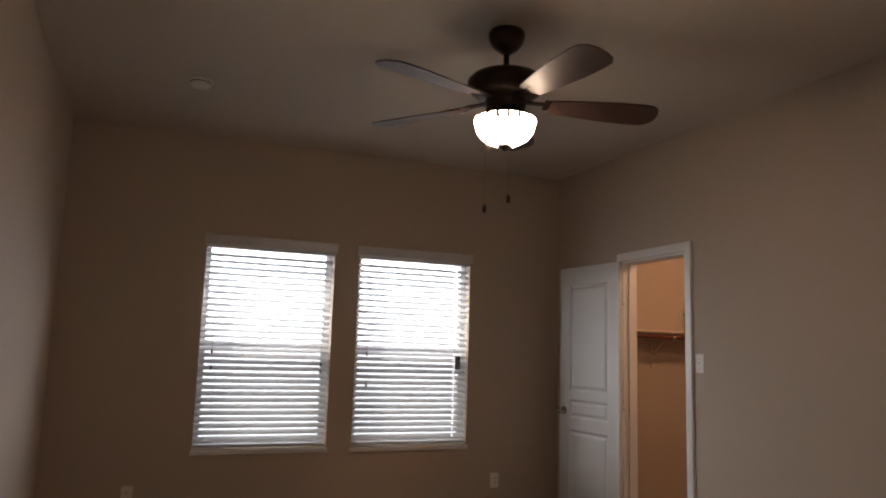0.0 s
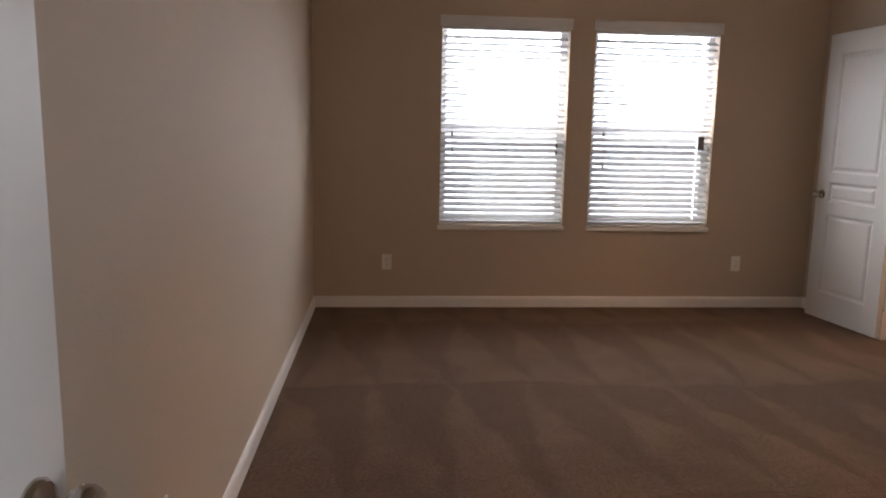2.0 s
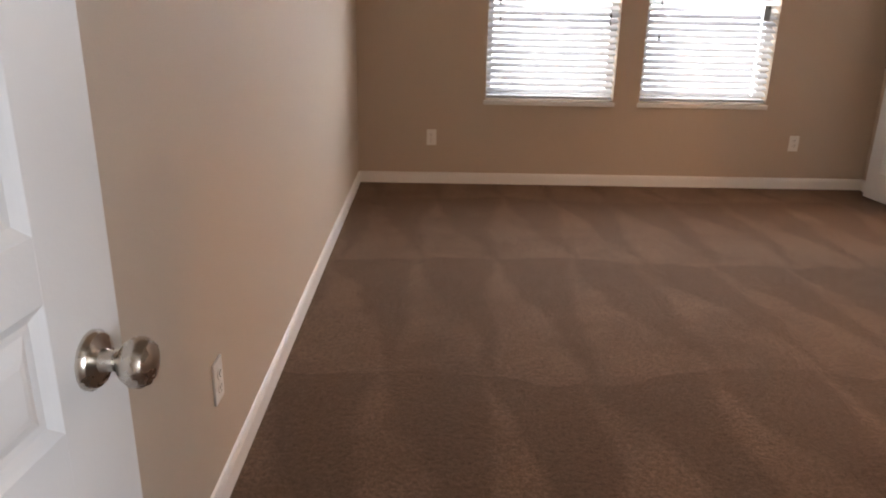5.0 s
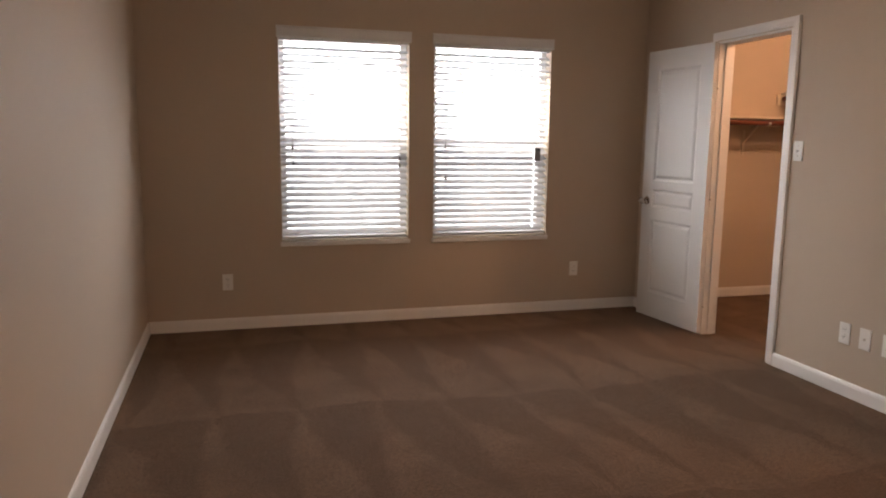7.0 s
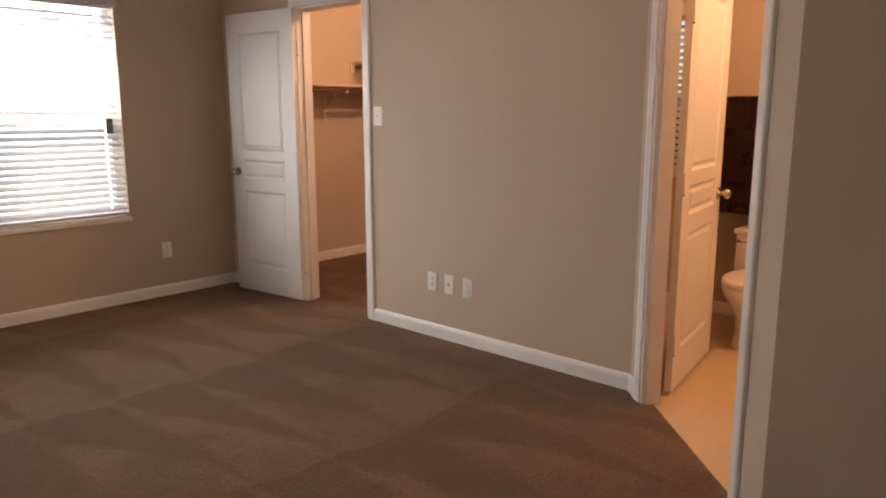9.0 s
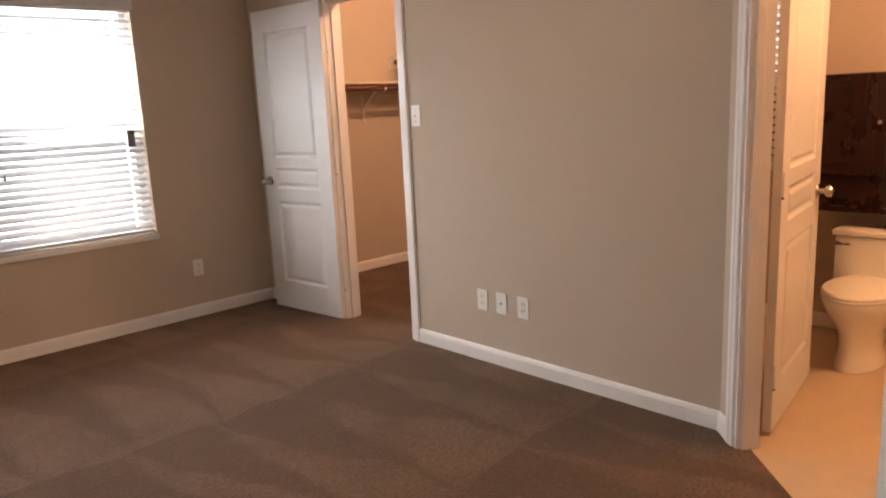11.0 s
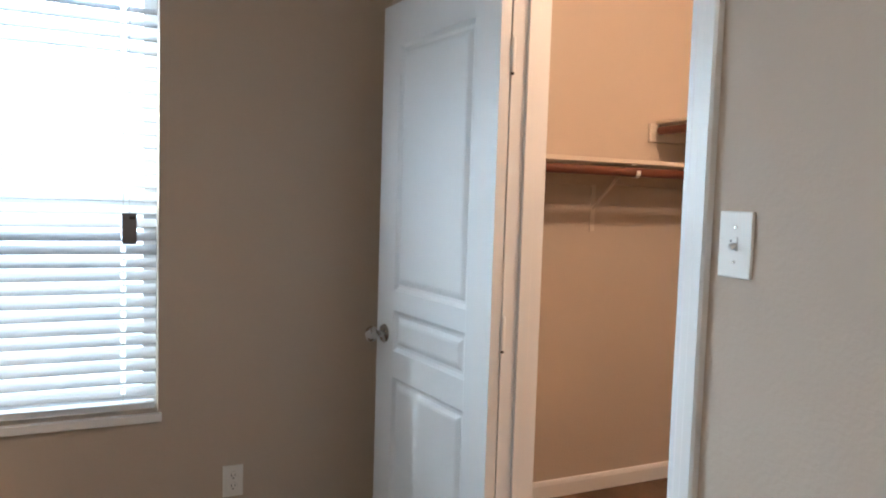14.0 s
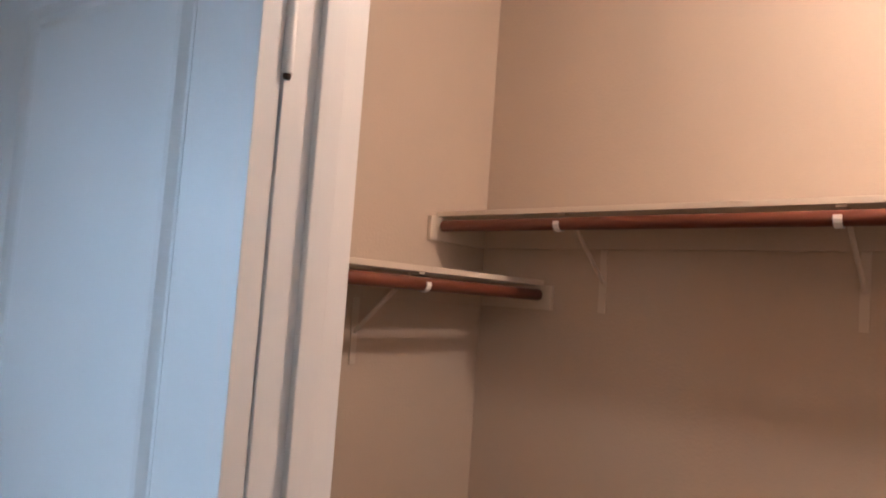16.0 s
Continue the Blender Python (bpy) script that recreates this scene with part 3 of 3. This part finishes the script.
def ceiling_fan(m):
    t = thing("ceiling_fan", m, "dark bronze five-blade ceiling fan with a lit glass bowl", "ceiling fan")
    part("canopy", lathe([(0.078, 0.0), (0.086, -0.012), (0.085, -0.035), (0.072, -0.065), (0.050, -0.090), (0.028, -0.104), (0.022, -0.11)], 32), M_BRONZE, t, smooth=True)
    part("downrod", rod((0, 0, -0.10), (0, 0, -0.215), 0.0135, 16), M_BRONZE, t, smooth=True)
    part("motor_housing", lathe([(0.022, -0.188), (0.050, -0.196), (0.110, -0.206), (0.158, -0.224), (0.177, -0.246), (0.178, -0.268), (0.166, -0.295), (0.132, -0.322), (0.095, -0.338)], 48), M_BRONZE, t, smooth=True)
    part("switch_housing", lathe([(0.095, -0.332), (0.098, -0.350), (0.086, -0.378), (0.094, -0.388), (0.105, -0.404), (0.114, -0.414)], 40), M_BRONZE, t, smooth=True)
    band = part("fitter_band", lathe([(0.112, -0.410), (0.133, -0.417), (0.140, -0.428), (0.138, -0.452), (0.127, -0.455)], 48), M_BRONZE, t, smooth=True)
    for i in range(18):
        a = 360 / 18 * i
        part("band_window", boxed(0.1360, 0.1415, -0.017, 0.017, -0.449, -0.428, 0.004, pose(0, 0, 0, 0, 0, a)), M_BOWL, band, "lit cut-out of frosted glass")
    part("glass_bowl", lathe([(0.130, -0.455), (0.136, -0.466), (0.130, -0.488), (0.110, -0.515), (0.078, -0.536), (0.05, -0.548), (0.01, -0.552)], 48), M_BOWL, t, "lit frosted glass bowl", smooth=True)
    part("finial", lathe([(0.034, -0.548), (0.032, -0.558), (0.014, -0.565), (0.009, -0.573), (0.002, -0.577)], 20), M_BRONZE, t, smooth=True)
    for k in range(5):
        m2 = pose(0, 0, -0.345, 0, 1.0, 57 + 72 * k)
        iron = bmesh.new()
        box(iron, 0.07, 0.20, -0.018, 0.018, 0.004, 0.012, 0.003)
        box(iron, 0.18, 0.30, -0.042, 0.042, 0.002, 0.007, 0.003, pose(0, 0, 0, -12))
        bmesh.ops.transform(iron, matrix=m2, verts=iron.verts)
        arm = part("blade_iron", iron, M_BRONZE, t)
        prof = [(0.21, 0.052), (0.24, 0.058), (0.36, 0.072), (0.50, 0.086), (0.63, 0.090), (0.685, 0.084), (0.712, 0.064), (0.726, 0.032)]
        outline = prof + [(0.728, 0.0)] + [(x, -y) for x, y in prof[::-1]]
        bl = loft([[(x, y, z) for x, y in outline] for z in (-0.006, 0.0)])
        bmesh.ops.transform(bl, matrix=m2 @ pose(0, 0, 0.0, -12), verts=bl.verts)
        part("blade", bl, M_BLADE, t, "dark walnut fan blade")
        for y in (-0.02, 0.02):
            s = lathe([(0.006, -0.008), (0.005, -0.010)], 10, m2 @ pose(0.235, y, 0, -12))
            part("screw", s, M_NICKEL, arm)
    for (x, y), z, lab in (((-0.112, -0.035), -0.866, "long"), ((0.000, -0.045), -0.812, "short")):
        c = part("pull_chain", rod((x, y, -0.45), (x, y, z + 0.02), 0.0016, 8), M_CHAIN, t, "thin brass pull chain")
        part("fob", lathe([(0.003, z + 0.024), (0.008, z + 0.016), (0.0105, z), (0.008, z - 0.012), (0.003, z - 0.016)], 14, pose(x, y, 0)), M_BRONZE, c, "dark turned wooden fob", smooth=True)
    return t


ceiling_fan(pose(2.045, 3.005, H))

sm = thing("smoke_detector", pose(0.757, 4.338, H), "round white plastic smoke detector on the ceiling", "smoke detector")
part("base", lathe([(0.068, 0), (0.068, -0.012), (0.062, -0.014)], 36), M_PLATE, sm, smooth=True)
part("cover", lathe([(0.060, -0.012), (0.060, -0.024), (0.050, -0.036), (0.02, -0.041), (0.004, -0.042)], 36), M_PLATE, sm, smooth=True)
part("vent_ring", lathe([(0.0615, -0.016), (0.0615, -0.020)], 36), M_DARK, sm)
part("test_button", lathe([(0.012, -0.040), (0.011, -0.044)], 18, pose(0.02, 0, 0)), M_PLATE, sm)


def dome_light(m, name_group):
    t = thing("dome_light", m, "small round ceiling light with a lit glass dome", "ceiling light", name_group)
    part("base", lathe([(0.15, 0), (0.15, -0.018), (0.14, -0.022)], 36), M_PLATE, t, smooth=True)
    part("dome", lathe([(0.138, -0.02), (0.132, -0.05), (0.10, -0.085), (0.05, -0.10), (0.005, -0.104)], 36), glow("warm_lit_dome", (1.0, 0.62, 0.32), 6.0), t, "lit glass dome", smooth=True)
    return t


dome_light(pose(4.75, 3.75, H), "closet light")
dome_light(pose(4.4, 0.95, H), "bathroom light")

# ---- closet shelves ----


def shelf_bracket(m, parent):
    """Angle bracket at the shelf's wall: its back on the wall at y = 0, reaching out along negative y, top at z = 0."""
    b = part("bracket", box(boxed(-0.013, 0.013, -0.006, 0.0, -0.305, 0.0, 0.001), -0.013, 0.013, -0.285, -0.006, -0.006, 0.0, 0.001), M_CLEAT, parent, "pale painted steel shelf bracket")
    b.matrix_basis = m
    s = part("strut", rod((0, -0.004, -0.20), (0, -0.235, -0.008), 0.007, 10), M_CLEAT, b)
    h = bmesh.new()
    ring = []
    for i in range(9):
        a = math.pi * (0.9 + i / 8 * 1.15)
        ring.append((-0.295 + 0.0215 * math.cos(a), -0.036 + 0.0215 * math.sin(a)))
    sec = [[(x, y, z) for x, y, z in ((-0.010, py, pz), (0.010, py, pz), (0.010, -0.295 + (py + 0.295) * 1.14, -0.036 + (pz + 0.036) * 1.14), (-0.010, -0.295 + (py + 0.295) * 1.14, -0.036 + (pz + 0.036) * 1.14))] for py, pz in ring]
    h.free()
    part("rod_hook", loft(sec), M_TRIM, b, "white rod hook")
    return b


def closet_shelf(m, length, brackets, label):
    """A board on cleats with a hanging rod: its back on the wall at y = 0, its length along x."""
    t = thing("closet_shelf", m, label, "shelf", "closet shelves")
    part("board", boxed(0.002, length - 0.002, -0.290, -0.001, 0.0, 0.018, 0.002), M_CLEAT, t, "pale painted shelf board")
    part("cleat", boxed(0.002, length - 0.002, -0.019, -0.001, -0.089, -0.001, 0.002), M_WALL, t)
    part("end_cleat", boxed(0.001, 0.019, -0.335, -0.020, -0.089, -0.001, 0.002), M_CLEAT, t)
    part("end_cleat", boxed(length - 0.019, length - 0.001, -0.335, -0.020, -0.089, -0.001, 0.002), M_CLEAT, t)
    part("hanging_rod", rod((0.045, -0.295, -0.036), (length - 0.045, -0.295, -0.036), 0.0205, 20), M_ROD, t, "red-brown stained wooden hanging rod", smooth=True)
    for u in brackets:
        shelf_bracket(pose(u, -0.0005, -0.001), t)
    return t


closet_shelf(along(WX + 0.12, CN, CE, CN) @ Matrix.Translation((0, 0, 1.567)), CE - WX - 0.12, (0.965,), "white closet shelf with a red-brown hanging rod, lower")
closet_shelf(along(CE, CN, CE, CS) @ Matrix.Translation((0, 0, 1.787)), CN - CS, (0.53, 1.32, 2.1), "white closet shelf with a red-brown hanging rod, higher")

# ---- bathroom things ----


def toilet(m):
    """A two-piece toilet: its back at y = 0 on the wall, reaching out along negative y."""
    t = thing("toilet", m, "white china two-piece toilet with closed lid", "toilet")

    def oval(cy, rx, ry, z, k=28, flat=0.0):
        ps = []
        for i in range(k):
            a = 2 * math.pi * i / k
            y = math.sin(a) * ry
            if y > 0:
                y *= 1 - flat
            ps.append((math.cos(a) * rx, cy + y, z))
        return ps

    part("pedestal", loft([oval(-0.40, 0.115, 0.24, 0.0), oval(-0.40, 0.112, 0.235, 0.04), oval(-0.41, 0.098, 0.20, 0.10), oval(-0.42, 0.105, 0.20, 0.20), oval(-0.43, 0.145, 0.235, 0.28)]), M_CHINA, t, smooth=True)
    part("bowl", loft([oval(-0.43, 0.14, 0.23, 0.27), oval(-0.44, 0.172, 0.265, 0.33), oval(-0.445, 0.185, 0.278, 0.375), oval(-0.445, 0.183, 0.276, 0.395)]), M_CHINA, t, smooth=True)
    part("seat", loft([oval(-0.445, 0.186, 0.276, 0.397), oval(-0.445, 0.190, 0.282, 0.402), oval(-0.445, 0.188, 0.280, 0.414)]), M_CHINA, t, smooth=True)
    part("lid", loft([oval(-0.44, 0.186, 0.280, 0.417), oval(-0.44, 0.190, 0.283, 0.422), oval(-0.44, 0.183, 0.276, 0.434), oval(-0.44, 0.12, 0.20, 0.439)]), M_CHINA, t, smooth=True)
    part("tank", boxed(-0.225, 0.225, -0.215, -0.012, 0.37, 0.660, 0.018), M_CHINA, t, smooth=True)
    part("tank_lid", boxed(-0.238, 0.238, -0.230, -0.004, 0.661, 0.695, 0.010), M_CHINA, t, smooth=True)
    part("shelf_neck", boxed(-0.13, 0.13, -0.26, -0.05, 0.26, 0.372, 0.02), M_CHINA, t, smooth=True)
    part("flush_lever", box(boxed(-0.215, -0.195, -0.232, -0.213, 0.605, 0.627, 0.004), -0.212, -0.135, -0.240, -0.230, 0.609, 0.623, 0.003), M_NICKEL, t, "chrome flush lever")
    return t


toilet(pose(BE - 0.10, 1.785, 0, 0, 0, -90) @ Matrix.Scale(0.92, 4))

cab = thing("bathroom_cabinet", pose(BE, 1.80, 0.72, 0, 0, -90), "espresso wood two-door wall cabinet above the toilet", "cabinet")
part("body", boxed(-0.36, 0.36, -0.21, 0.0, 0.0, 0.72, 0.003), M_CAB, cab)
for s in (-1, 1):
    x0, x1 = sorted((s * 0.003, s * 0.356))
    d = part("door", boxed(x0, x1, -0.228, -0.211, 0.20, 0.715, 0.003), M_CAB, cab)
    part("door_panel", boxed(x0 + 0.055, x1 - 0.055, -0.232, -0.2275, 0.255, 0.66, 0.003), M_CAB, d)
    part("knob", lathe([(0.006, 0), (0.006, 0.012), (0.013, 0.018), (0.012, 0.026), (0.003, 0.029)], 16, pose(s * 0.03, -0.228, 0.47, 90)), M_NICKEL, d, smooth=True)
part("shelf_edge", boxed(-0.355, 0.355, -0.226, -0.2105, 0.0, 0.03, 0.002), M_CAB, cab)

# ---- outside ----
bm = bmesh.new()
bmesh.ops.create_grid(bm, x_segments=2, y_segments=2, size=400)
g = finish("ground", bm, M_LAWN)
g.location.z = -0.25
tagged(g, "green lawn outside the windows", "lawn", kind="structure")


def hedge(name, m, length, height, seed, label):
    """A dense shrub: short stems and a crown of many small leaves with an uneven outline."""
    t = thing(name, m, label, "shrub")
    r = random.Random(seed)
    for i in range(max(2, int(length))):
        x = -length / 2 + length * (i + 0.5) / max(2, int(length))
        part("stem", lathe([(0.05, 0), (0.03, height * 0.7)], 8, pose(x, 0, 0)), M_BLADE, t)
    verts, faces = [], []
    for i in range(int(2600 * length * height / 4)):
        x = r.uniform(-length / 2, length / 2)
        top = height * (0.82 + 0.18 * math.sin(x * 2.3 + seed) * math.cos(x * 0.9))
        z = top * math.sqrt(r.random())
        y = r.gauss(0, 0.35)
        s = r.uniform(0.03, 0.075)
        q = Euler((r.uniform(0, 6.3), r.uniform(0, 6.3), r.uniform(0, 6.3))).to_matrix()
        k = len(verts)
        for px, py in ((-1, 0), (0, -0.5), (1, 0), (0, 0.5)):
            verts.append(tuple(Vector((x, y, z)) + q @ Vector((px * s, py * s, 0))))
        faces.append((k, k + 1, k + 2, k + 3))
    me = bpy.data.meshes.new("crown")
    me.from_pydata(verts, [], faces)
    me.materials.append(M_LEAF)
    ob = new("crown", me)
    ob.parent = t
    return t


hedge("shrub", pose(0.2, 9.6, -0.25), 4.5, 1.5, 3, "green leafy shrub on the lawn beyond the windows")
hedge("shrub", pose(4.6, 10.4, -0.25), 4.0, 1.7, 8, "green leafy shrub on the lawn beyond the windows")
